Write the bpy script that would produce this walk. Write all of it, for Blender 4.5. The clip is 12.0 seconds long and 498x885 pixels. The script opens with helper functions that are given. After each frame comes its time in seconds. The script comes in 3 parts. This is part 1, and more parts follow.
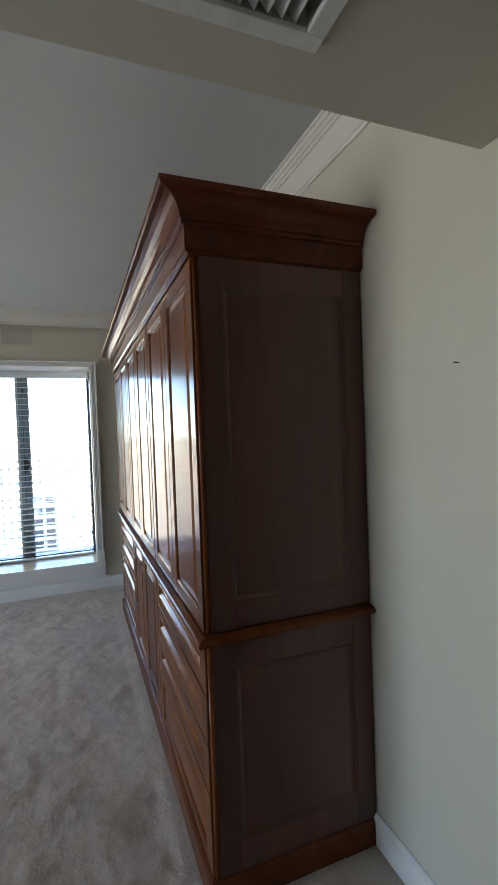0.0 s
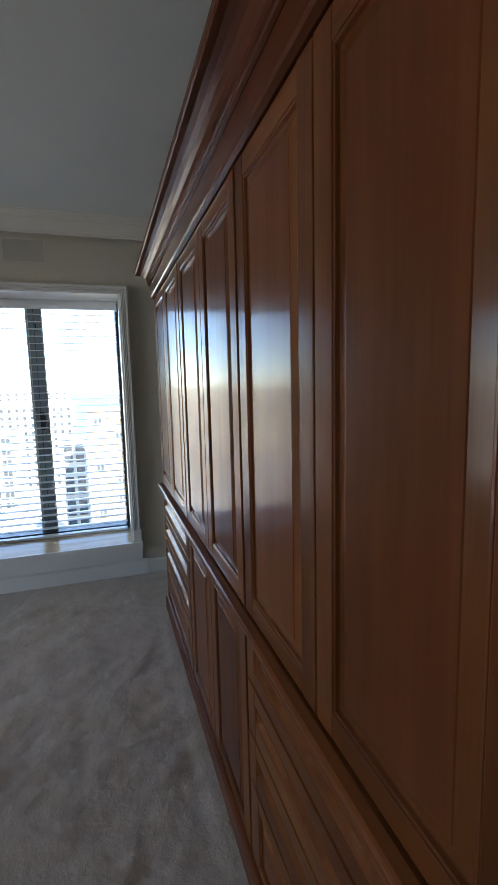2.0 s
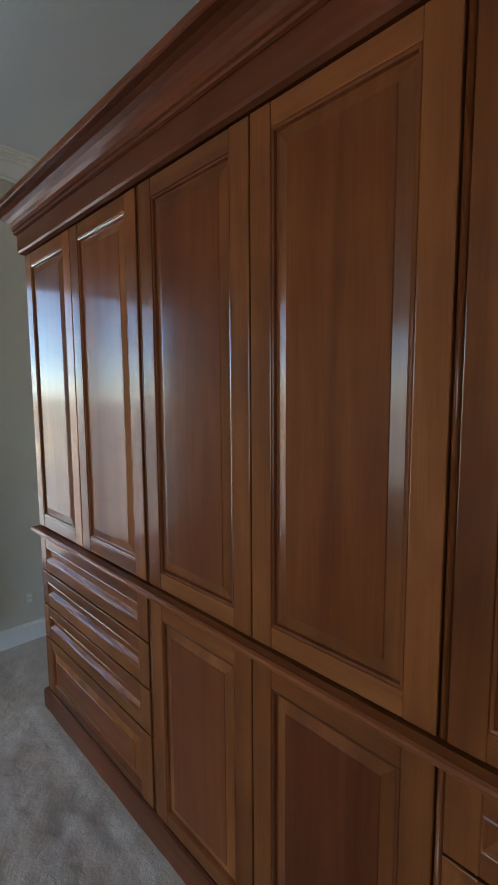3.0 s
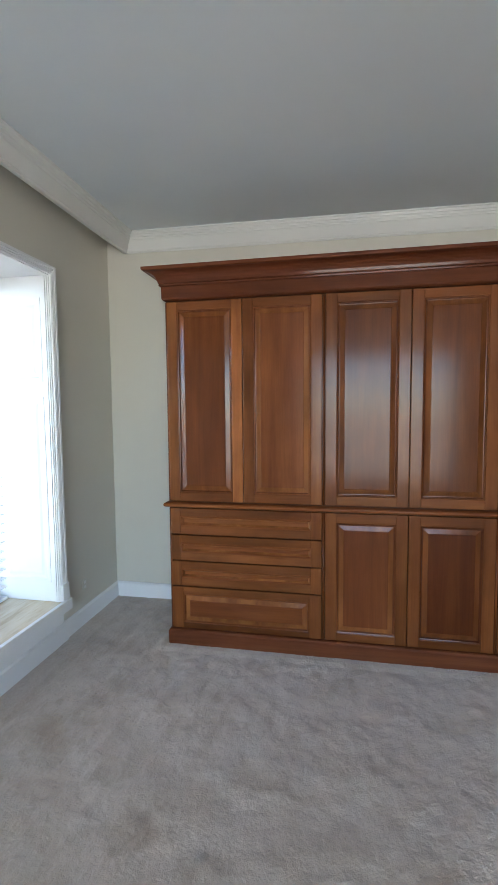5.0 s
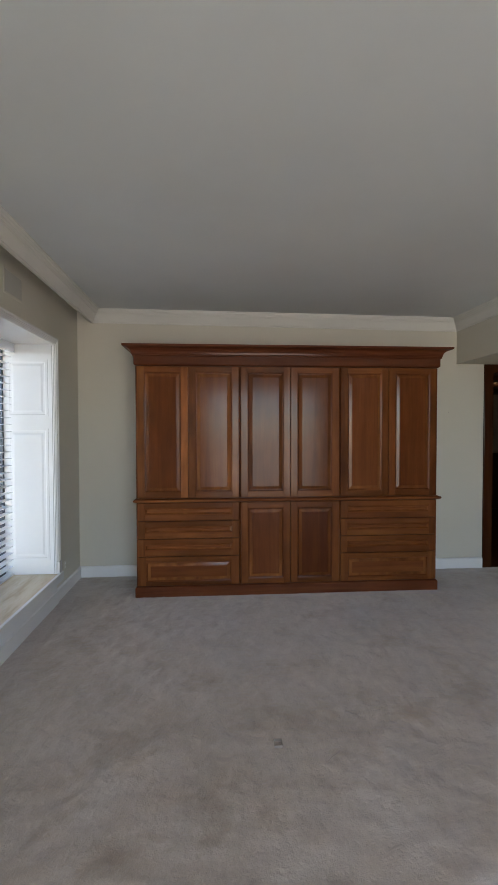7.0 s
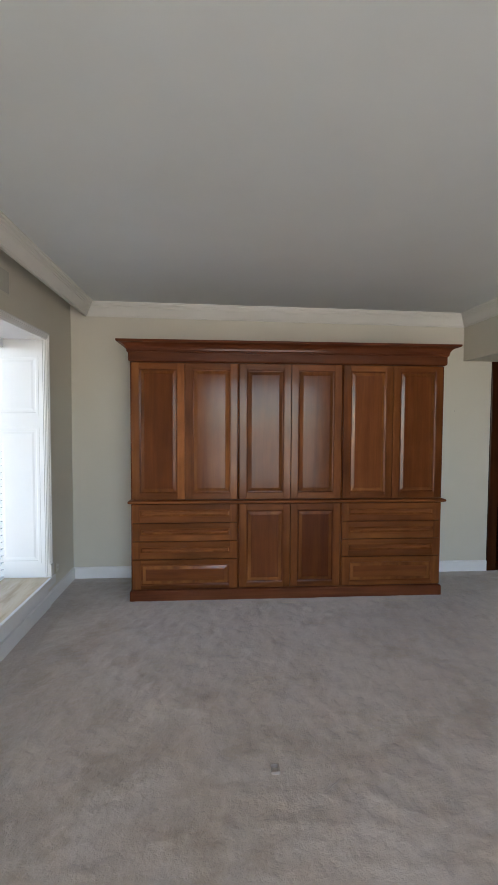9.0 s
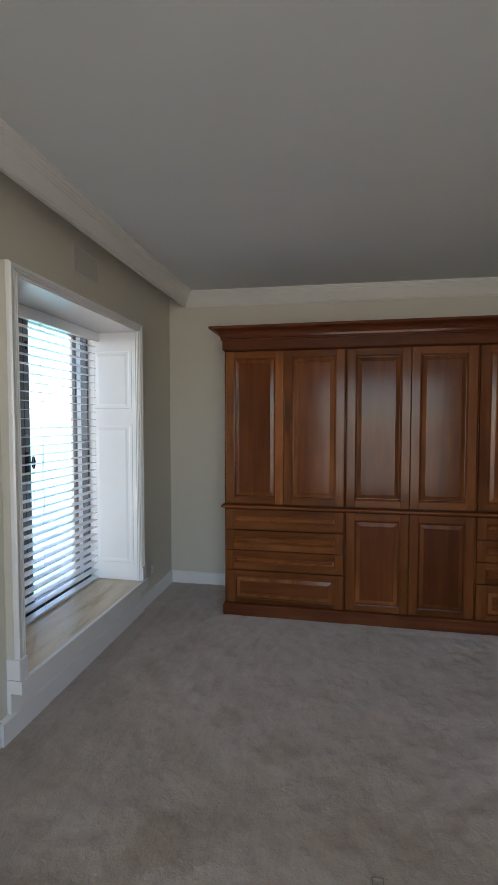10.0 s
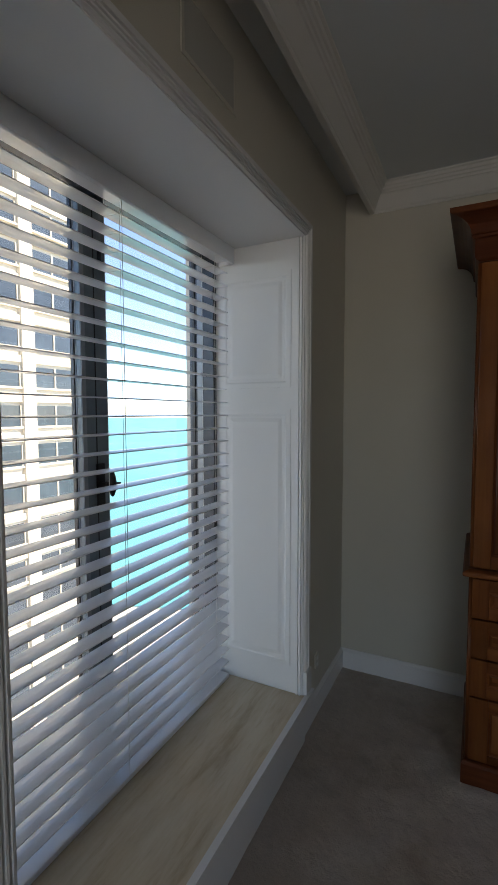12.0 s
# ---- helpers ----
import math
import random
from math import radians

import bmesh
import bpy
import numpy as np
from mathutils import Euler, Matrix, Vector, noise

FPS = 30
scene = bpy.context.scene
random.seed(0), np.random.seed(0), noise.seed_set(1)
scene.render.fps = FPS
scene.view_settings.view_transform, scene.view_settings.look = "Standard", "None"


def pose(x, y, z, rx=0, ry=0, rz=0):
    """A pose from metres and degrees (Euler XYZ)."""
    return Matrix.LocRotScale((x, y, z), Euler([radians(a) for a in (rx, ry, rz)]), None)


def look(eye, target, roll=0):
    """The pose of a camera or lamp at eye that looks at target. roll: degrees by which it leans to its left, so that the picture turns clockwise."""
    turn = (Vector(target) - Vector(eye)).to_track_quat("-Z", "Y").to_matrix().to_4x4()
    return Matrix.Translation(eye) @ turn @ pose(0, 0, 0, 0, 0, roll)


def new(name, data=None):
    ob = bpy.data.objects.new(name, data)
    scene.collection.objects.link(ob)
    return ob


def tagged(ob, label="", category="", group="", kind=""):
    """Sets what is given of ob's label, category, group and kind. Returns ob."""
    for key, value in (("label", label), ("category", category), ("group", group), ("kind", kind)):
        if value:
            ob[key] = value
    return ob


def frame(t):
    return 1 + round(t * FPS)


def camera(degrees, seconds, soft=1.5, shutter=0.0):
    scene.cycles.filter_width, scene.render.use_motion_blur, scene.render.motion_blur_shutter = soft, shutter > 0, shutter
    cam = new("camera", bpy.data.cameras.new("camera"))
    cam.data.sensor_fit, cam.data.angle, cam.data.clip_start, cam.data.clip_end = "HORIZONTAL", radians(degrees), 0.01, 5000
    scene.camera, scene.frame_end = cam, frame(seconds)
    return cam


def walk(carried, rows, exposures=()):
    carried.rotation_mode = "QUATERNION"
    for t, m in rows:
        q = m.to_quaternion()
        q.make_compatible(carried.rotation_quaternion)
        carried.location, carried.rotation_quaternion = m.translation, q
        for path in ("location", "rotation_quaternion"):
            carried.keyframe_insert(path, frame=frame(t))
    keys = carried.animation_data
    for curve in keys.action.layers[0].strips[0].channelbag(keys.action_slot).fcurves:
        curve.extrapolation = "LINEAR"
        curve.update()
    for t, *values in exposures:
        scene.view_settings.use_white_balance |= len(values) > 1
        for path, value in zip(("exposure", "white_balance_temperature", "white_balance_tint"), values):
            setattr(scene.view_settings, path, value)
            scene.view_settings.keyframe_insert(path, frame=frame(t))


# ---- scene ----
cam = camera(57.2, 12.0)
PATH = [
    (0, (4.148, -0.342, 1.511), (2.281, 0.374, 1.465), -2.1),
    (0.5, (4.144, -0.414, 1.48), (2.258, 0.242, 1.365), -2.0),
    (1, (3.866, -0.355, 1.449), (1.978, 0.272, 1.248), -2.0),
    (1.5, (3.477, -0.307, 1.489), (1.585, 0.295, 1.249), -1.6),
    (2, (3.032, -0.337, 1.513), (1.141, 0.265, 1.26), -1.4),
    (2.5, (2.542, -0.461, 1.48), (0.771, 0.438, 1.246), -0.9),
    (2.7, (2.375, -0.547, 1.468), (0.721, 0.554, 1.244), -0.6),
    (4.3, (1.334, -1.834, 1.465), (0.866, 0.103, 1.293), -0.7),
    (4.5, (1.245, -2.047, 1.439), (0.804, -0.103, 1.28), -0.6),
    (5, (1.01, -2.572, 1.432), (0.631, -0.614, 1.285), -0.5),
    (5.5, (0.883, -3.082, 1.453), (0.59, -1.108, 1.315), -0.6),
    (6, (0.721, -3.474, 1.411), (0.588, -1.48, 1.342), -0.3),
    (6.5, (0.648, -3.787, 1.461), (0.699, -1.787, 1.428), -0.3),
    (7, (0.719, -4.091, 1.49), (0.864, -2.097, 1.436), -0.1),
    (7.2, (0.77, -4.199, 1.496), (0.968, -2.21, 1.428), 0.0),
    (8.0, (0.8, -4.36, 1.525), (1.1, -2.384, 1.445), 0.15),
    (8.8, (0.738, -4.018, 1.548), (0.964, -2.033, 1.459), 0.3),
    (9, (0.741, -3.944, 1.567), (0.885, -1.952, 1.472), 0.3),
    (9.5, (0.851, -3.722, 1.567), (0.695, -1.731, 1.464), 0.0),
    (10, (0.857, -3.453, 1.524), (0.488, -1.489, 1.431), -0.0),
    (10.5, (0.727, -3.03, 1.525), (0.034, -1.156, 1.434), -0.2),
    (11, (0.488, -2.621, 1.501), (-0.366, -0.816, 1.396), -0.2),
    (11.5, (0.244, -2.235, 1.481), (-0.637, -0.444, 1.369), -0.0),
    (12, (0.024, -1.957, 1.49), (-0.868, -0.171, 1.364), -0.1),
]
EXPOSURES = [(0.0, 3.72, 7000, 9), (1.0, 3.31, 7000, 8), (1.5, 3.19, 7000, 8), (2.0, 3.06, 6850, 9), (2.7, 3.27, 6850, 8), (4.3, 5.62, 6120, 1), (4.6, 5.41, 6120, 1), (4.9, 4.47, 6550, 7), (5.2, 4.03, 6980, 10), (5.5, 3.7, 7430, 14), (6.0, 3.39, 7430, 14), (7.0, 3.46, 7510, 14), (9.0, 3.77, 7510, 14), (9.5, 3.44, 7510, 14), (10.5, 2.91, 7510, 14), (11.5, 2.11, 7510, 14), (12.0, 1.95, 7510, 14)]
walk(cam, [(t, look(eye, target, roll)) for t, eye, target, roll in PATH], EXPOSURES)

# ---------------------------------------------------------------- world and light
SUN_EL, SUN_AZ = radians(46), radians(-24)      # azimuth is measured from +x towards -y
world = bpy.data.worlds.new("sky")
scene.world = world
world.use_nodes = True
wn, wl = world.node_tree.nodes, world.node_tree.links
sky = wn.new("ShaderNodeTexSky")
sky.sky_type, sky.sun_disc = "NISHITA", False
sky.sun_elevation, sky.sun_rotation = SUN_EL, radians(90) + SUN_AZ
sky.air_density, sky.dust_density, sky.ozone_density = 0.7, 0.02, 4.0
wl.new(sky.outputs["Color"], wn["Background"].inputs["Color"])
wn["Background"].inputs["Strength"].default_value = 0.13

sun_data = bpy.data.lights.new("sun", "SUN")
sun_data.energy, sun_data.angle, sun_data.color = 3.9, radians(0.5), (1.0, 0.94, 0.84)
sun_dir = Vector((math.cos(SUN_EL) * math.cos(SUN_AZ), -math.cos(SUN_EL) * math.sin(SUN_AZ), math.sin(SUN_EL)))
new("sun", sun_data).matrix_world = look(sun_dir * 50, (0, 0, 0))

# daylight of the south window, which lies behind the walker
day = bpy.data.lights.new("south_window_daylight", "AREA")
day.shape, day.size, day.size_y, day.energy, day.color = "RECTANGLE", 2.45, 2.3, 3.3, (0.86, 0.93, 1.0)
new("south_window_daylight", day).matrix_world = look((1.8, -6.25, 1.22), (1.8, 0, 1.22))

# ---------------------------------------------------------------- materials
def nodes_of(name):
    m = bpy.data.materials.new(name)
    m.use_nodes = True
    return m, m.node_tree.nodes, m.node_tree.links, m.node_tree.nodes["Principled BSDF"]


def noise_at(n, l, coord, scale, detail=4.0, stretch=(1, 1, 1), rough=0.55, warp=0.0):
    mp = n.new("ShaderNodeMapping")
    mp.inputs["Scale"].default_value = stretch
    l.new(coord, mp.inputs["Vector"])
    t = n.new("ShaderNodeTexNoise")
    t.inputs["Scale"].default_value, t.inputs["Detail"].default_value, t.inputs["Roughness"].default_value = scale, detail, rough
    t.inputs["Distortion"].default_value = warp
    l.new(mp.outputs["Vector"], t.inputs["Vector"])
    return t.outputs["Fac"]


def ramp(n, l, fac, stops):
    r = n.new("ShaderNodeValToRGB")
    e = r.color_ramp.elements
    while len(e) < len(stops):
        e.new(0.5)
    for k, (p, c) in enumerate(stops):
        e[k].position, e[k].color = p, (*c, 1)
    l.new(fac, r.inputs["Fac"])
    return r.outputs["Color"]


def mixed(n, l, a, b, fac, kind="MIX"):
    x = n.new("ShaderNodeMix")
    x.data_type, x.blend_type = "RGBA", kind
    l.new(a, x.inputs["A"]), l.new(b, x.inputs["B"])
    if isinstance(fac, float):
        x.inputs["Factor"].default_value = fac
    else:
        l.new(fac, x.inputs["Factor"])
    return x.outputs["Result"]


def bumped(n, l, b, heights):
    prev = None
    for h, dist, strength in heights:
        k = n.new("ShaderNodeBump")
        k.inputs["Distance"].default_value, k.inputs["Strength"].default_value = dist, strength
        l.new(h, k.inputs["Height"])
        if prev:
            l.new(prev, k.inputs["Normal"])
        prev = k.outputs["Normal"]
    l.new(prev, b.inputs["Normal"])


def coords(n, l, vary=False):
    tc = n.new("ShaderNodeTexCoord")
    if not vary:
        return tc.outputs["Object"]
    oi = n.new("ShaderNodeObjectInfo")
    add = n.new("ShaderNodeVectorMath")
    mul = n.new("ShaderNodeVectorMath")
    mul.operation = "SCALE"
    mul.inputs[0].default_value = (13.0, 7.0, 17.0)
    l.new(oi.outputs["Random"], mul.inputs["Scale"])
    l.new(tc.outputs["Object"], add.inputs[0]), l.new(mul.outputs["Vector"], add.inputs[1])
    return add.outputs["Vector"]


def paint(name, base, rough=0.55, var=0.05, grain=0.4, bump=0.0006, scale=260.0):
    m, n, l, b = nodes_of(name)
    c = coords(n, l)
    lo, hi = [v * (1 - var) for v in base], [min(1, v * (1 + var)) for v in base]
    col = ramp(n, l, noise_at(n, l, c, 1.3, 5), [(0.3, lo), (0.7, hi)])
    l.new(col, b.inputs["Base Color"])
    b.inputs["Roughness"].default_value = rough
    bumped(n, l, b, [(noise_at(n, l, c, scale, 3), bump, grain), (noise_at(n, l, c, 9.0, 2), 0.004, 0.06)])
    return m


def stained_wood(name, axis, dark=1.0, rough=0.36, gold=0.0, wine=0.0, uneven=0.0, coat=(0.5, 0.14), ior=1.36):
    """Red-brown stained timber; the grain runs along axis (0 x, 1 y, 2 z)."""
    m, n, l, b = nodes_of(name)
    c = coords(n, l, True)
    st = [14.0, 14.0, 14.0]
    st[axis] = 0.8
    fine = [150.0, 150.0, 150.0]
    fine[axis] = 6.0
    big = [4.5, 4.5, 4.5]
    big[axis] = 2.2
    g1 = noise_at(n, l, c, 1.0, 4, st, 0.5, 0.7)
    g2 = noise_at(n, l, c, 1.0, 3, fine, 0.6)
    g3 = noise_at(n, l, c, 1.0, 4, big)
    d = dark * 0.73
    u = 1 + gold - 0.25 * wine
    v = (1 + gold) * (1 + wine)
    a = ramp(n, l, g1, [(0.25, (0.175 * d, 0.0435 * d * u, 0.0150 * d * v)), (0.5, (0.225 * d, 0.0615 * d * u, 0.0190 * d * v)), (0.78, (0.295 * d, 0.090 * d * u, 0.0270 * d * v))])
    f = ramp(n, l, g2, [(0.35, (0.86, 0.85, 0.84)), (0.55, (1, 1, 1))])
    w = ramp(n, l, g3, [(0.3, (0.74 - uneven, 0.70 - uneven, 0.66 - uneven)), (0.7, (1.14 + uneven, 1.14 + uneven, 1.14 + uneven))])
    oi = n.new("ShaderNodeObjectInfo")
    piece = ramp(n, l, oi.outputs["Random"], [(0.0, (0.70, 0.65, 0.60)), (0.5, (0.92, 0.91, 0.90)), (1.0, (1.15, 1.17, 1.17))])
    col = mixed(n, l, mixed(n, l, a, f, 0.65, "MULTIPLY"), w, 0.8, "MULTIPLY")
    col = mixed(n, l, col, piece, 1.0, "MULTIPLY")
    l.new(col, b.inputs["Base Color"])
    rr = ramp(n, l, g3, [(0.2, (rough * 0.85,) * 3), (0.8, (rough * 1.15,) * 3)])
    l.new(rr, b.inputs["Roughness"])
    b.inputs["Coat Weight"].default_value, b.inputs["Coat Roughness"].default_value = coat
    b.inputs["Coat IOR"].default_value = ior
    b.inputs["Specular IOR Level"].default_value = 0.02
    bumped(n, l, b, [(g2, 0.0004, 0.35), (g1, 0.0008, 0.15)])
    return m


def plain(name, base, rough=0.5, metal=0.0, var=0.08, scale=30.0):
    m, n, l, b = nodes_of(name)
    c = coords(n, l, True)
    lo, hi = [v * (1 - var) for v in base], [min(1, v * (1 + var)) for v in base]
    l.new(ramp(n, l, noise_at(n, l, c, scale, 4), [(0.3, lo), (0.7, hi)]), b.inputs["Base Color"])
    b.inputs["Roughness"].default_value, b.inputs["Metallic"].default_value = rough, metal
    return m


WALL = paint("wall_paint", (0.57, 0.54, 0.462), 0.6, 0.03)
GRILLE = paint("grille_paint", (0.45, 0.44, 0.395), 0.6, 0.04)
CEIL = paint("ceiling_paint", (0.635, 0.665, 0.67), 0.65, 0.03)
TRIM = paint("white_trim_paint", (0.76, 0.76, 0.75), 0.27, 0.03, 0.15)
CROWN = paint("crown_paint", (0.66, 0.65, 0.61), 0.4, 0.03, 0.15)
WOOD_Z = stained_wood("stained_wood_upright", 2, 0.95, 0.36, 0.10, 0.05)
WOOD_X = stained_wood("stained_wood_level", 0, 0.92, 0.36, 0.10, 0.05)
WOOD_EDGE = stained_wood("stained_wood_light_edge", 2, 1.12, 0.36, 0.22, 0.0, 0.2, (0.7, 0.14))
WOOD_FRAME_Z = stained_wood("stained_wood_stile", 2, 0.92, 0.36, 0.16, 0.0, 0.14)
WOOD_FRAME_X = stained_wood("stained_wood_rail", 0, 0.92, 0.36, 0.16, 0.0, 0.14)
WOOD_SAP = stained_wood("stained_sapwood", 2, 1.12, 0.36, 0.2, 0.0, 0.34)
WOOD_SAP_X = stained_wood("stained_sapwood_level", 0, 1.12, 0.36, 0.2, 0.0, 0.34)
WOOD_DARK = stained_wood("stained_wood_moulding", 0, 0.72, 0.36, 0.14, 0.3)
# wardrobe ends: dim-side shade and grey haze put into colour and coat
WOOD_END_SHADED = stained_wood("shaded_end_wood", 2, 0.64, 0.4, 0.45, 0.8, 0.0, (1.0, 0.36), 1.55)
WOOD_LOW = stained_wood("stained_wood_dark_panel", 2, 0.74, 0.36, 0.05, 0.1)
DOOR_WOOD = stained_wood("dark_door_wood", 2, 0.28)
BLIND, bn, bl, bb = nodes_of("white_blind_slat")
bb.inputs["Base Color"].default_value, bb.inputs["Roughness"].default_value = (0.95, 0.96, 0.97, 1), 0.3
bb.inputs["Coat Weight"].default_value, bb.inputs["Coat Roughness"].default_value, bb.inputs["Coat IOR"].default_value = 1.0, 0.09, 2.0
btr, bmx = bn.new("ShaderNodeBsdfTranslucent"), bn.new("ShaderNodeMixShader")
btr.inputs["Color"].default_value, bmx.inputs["Fac"].default_value = (0.95, 0.96, 0.98, 1), 0.4
bl.new(bb.outputs["BSDF"], bmx.inputs[1]), bl.new(btr.outputs["BSDF"], bmx.inputs[2])
bl.new(bmx.outputs["Shader"], bn["Material Output"].inputs["Surface"])
CORD = plain("white_cord", (0.7, 0.7, 0.68), 0.8)
ALU = plain("dark_grey_aluminium", (0.17, 0.21, 0.235), 0.35, 0.2)
ALU_DARK = plain("navy_black_aluminium", (0.045, 0.055, 0.068), 0.35, 0.2)
ALU_PALE = plain("pale_grey_aluminium", (0.30, 0.33, 0.36), 0.35, 0.2)
BLACK = plain("black_plastic", (0.015, 0.015, 0.016), 0.4)
STEEL = plain("brushed_steel", (0.5, 0.5, 0.5), 0.3, 1.0)
VENT_WHITE = plain("vent_white_metal", (0.72, 0.72, 0.69), 0.4)
VENT_DARK = plain("vent_dark_inside", (0.02, 0.02, 0.02), 0.9)
PLASTIC = plain("cream_plastic", (0.6, 0.58, 0.51), 0.4)


def carpet_material():
    m, n, l, b = nodes_of("beige_cut_pile_carpet")
    c = coords(n, l)
    wide = noise_at(n, l, c, 0.9, 3)
    patch = noise_at(n, l, c, 3.4, 5, (1, 1, 1), 0.58)
    patch2 = noise_at(n, l, c, 38.0, 4, (1, 1, 1), 0.6)
    tuft = noise_at(n, l, c, 240.0, 3)
    clump = noise_at(n, l, c, 13.0, 4, (1, 1, 1), 0.65)
    col = ramp(n, l, patch, [(0.30, (0.435, 0.363, 0.305)), (0.44, (0.465, 0.396, 0.339)), (0.52, (0.482, 0.414, 0.357)), (0.70, (0.505, 0.440, 0.385))])
    far = ramp(n, l, wide, [(0.35, (0.93, 0.92, 0.90)), (0.65, (1.05, 1.05, 1.06))])
    mid = ramp(n, l, patch2, [(0.3, (0.94, 0.935, 0.93)), (0.6, (1.02, 1.02, 1.02))])
    far = mixed(n, l, far, ramp(n, l, clump, [(0.32, (0.93, 0.925, 0.915)), (0.55, (1.0, 1.0, 1.0)), (0.7, (1.03, 1.03, 1.03))]), 1.0, "MULTIPLY")
    spot = noise_at(n, l, c, 2.1, 5, (1, 1.25, 1), 0.6)
    far = mixed(n, l, far, ramp(n, l, spot, [(0.34, (0.84, 0.80, 0.755)), (0.385, (0.91, 0.89, 0.865)), (0.425, (0.95, 0.94, 0.925)), (0.435, (1.0, 1.0, 1.0))]), 1.0, "MULTIPLY")
    fib = ramp(n, l, tuft, [(0.3, (0.86, 0.855, 0.85)), (0.6, (1.03, 1.03, 1.03))])
    col = mixed(n, l, mixed(n, l, mixed(n, l, col, far, 1.0, "MULTIPLY"), mid, 0.8, "MULTIPLY"), fib, 0.7, "MULTIPLY")
    l.new(col, b.inputs["Base Color"])
    b.inputs["Roughness"].default_value = 0.95
    b.inputs["Sheen Weight"].default_value, b.inputs["Sheen Roughness"].default_value = 0.5, 0.5
    b.inputs["Specular IOR Level"].default_value = 0.15
    bumped(n, l, b, [(tuft, 0.004, 0.3), (patch2, 0.016, 0.22), (clump, 0.03, 0.32)])
    return m


CARPET = carpet_material()


def stone_sill_material():
    m, n, l, b = nodes_of("veined_cream_stone")
    c = coords(n, l)
    warp = noise_at(n, l, c, 3.0, 5, (5, 0.9, 5), 0.65)
    fine = noise_at(n, l, c, 9.0, 5, (6, 0.7, 6), 0.6)
    col = ramp(n, l, warp, [(0.28, (0.46, 0.36, 0.24)), (0.42, (0.59, 0.49, 0.35)), (0.6, (0.66, 0.57, 0.43)), (0.8, (0.58, 0.50, 0.38))])
    v = ramp(n, l, fine, [(0.26, (0.80, 0.75, 0.68)), (0.45, (1, 1, 1))])
    l.new(mixed(n, l, col, v, 0.7, "MULTIPLY"), b.inputs["Base Color"])
    b.inputs["Roughness"].default_value = 0.22
    bumped(n, l, b, [(fine, 0.0005, 0.2)])
    return m


SILL = stone_sill_material()


def glass_material(name, tint=(1, 1, 1), rough=0.0):
    m, n, l, b = nodes_of(name)
    b.inputs["Base Color"].default_value = (*tint, 1)
    b.inputs["Transmission Weight"].default_value, b.inputs["Roughness"].default_value = 1.0, rough
    b.inputs["IOR"].default_value = 1.45
    return m


GLASS = glass_material("clear_window_glass")

# ---------------------------------------------------------------- mesh helpers
def box(bm, x0, x1, y0, y1, z0, z1, bevel=0.0):
    v = bmesh.ops.create_cube(bm, size=1.0, matrix=Matrix.Translation(((x0 + x1) / 2, (y0 + y1) / 2, (z0 + z1) / 2)) @ Matrix.Diagonal((x1 - x0, y1 - y0, z1 - z0, 1)))["verts"]
    if bevel:
        edges = list({e for a in v for e in a.link_edges})
        bmesh.ops.bevel(bm, geom=edges, offset=bevel, segments=2, affect="EDGES", profile=0.5)
    return bm


def boxes(*specs, bevel=0.0):
    bm = bmesh.new()
    for s in specs:
        box(bm, *s, bevel=bevel)
    return bm


def rod(bm, a, b, r, seg=10):
    a, b = Vector(a), Vector(b)
    m = Matrix.Translation((a + b) / 2) @ (b - a).to_track_quat("Z", "Y").to_matrix().to_4x4()
    bmesh.ops.create_cone(bm, cap_ends=True, segments=seg, radius1=r, radius2=r, depth=(b - a).length, matrix=m)
    return bm


def mesh_of(name, bm, material, smooth=False):
    bmesh.ops.recalc_face_normals(bm, faces=bm.faces)
    me = bpy.data.meshes.new(name)
    bm.to_mesh(me)
    bm.free()
    me.materials.append(material)
    if smooth:
        for p in me.polygons:
            p.use_smooth = True
    return me


def part(name, bm, material, parent, label="", smooth=False):
    ob = new(name, mesh_of(name, bm, material, smooth))
    ob.parent = parent
    return tagged(ob, label)


def thing(name, at, label, category, group="", kind=""):
    ob = new(name)
    ob.empty_display_size = 0.1
    ob.location = at
    tagged(ob, label, category, group, kind)
    return ob


def settle():
    """Parts are drawn in world metres: undo the place of their thing."""
    for ob in scene.objects:
        if ob.parent:
            ob.matrix_parent_inverse = ob.parent.matrix_basis.inverted()


def structure(name, bm, material, label, category, smooth=False):
    return tagged(new(name, mesh_of(name, bm, material, smooth)), label, category, "", "structure")


def strip(bm, rings, closed=False, caps=True):
    """Joins point rings (same length) into a skin; closed joins the last to the first."""
    vs = [[bm.verts.new(p) for p in r] for r in rings]
    n = len(vs[0])
    pairs = list(zip(vs, vs[1:])) + ([(vs[-1], vs[0])] if closed else [])
    for a, b in pairs:
        for k in range(n):
            bm.faces.new((a[k], a[(k + 1) % n], b[(k + 1) % n], b[k]))
    if caps and not closed:
        bm.faces.new(vs[0])
        bm.faces.new(list(reversed(vs[-1])))
    return bm


# ---------------------------------------------------------------- the shell of the room
XW, YN, YS, XE = -0.664, 0.635, -6.2, 7.4       # inner faces of the walls
ZC, ZS, XS = 2.70, 2.193, 3.287                 # ceiling, soffit underside, soffit face
WY0, WY1, WZ0, WZ1 = -1.510, -0.162, 0.281, 2.208  # window opening
SKEW = 0.0060                                  # the window wall stands out of square by this slope
XF = XW + 0.055                                # front of the window surround
XO = -1.20                                     # outer face of the west wall
DX0, DX1 = 3.675, 5.0                           # doorway in the north wall
SX0, SX1, SZ0, SZ1 = 0.55, 3.05, 0.05, 2.4      # south window

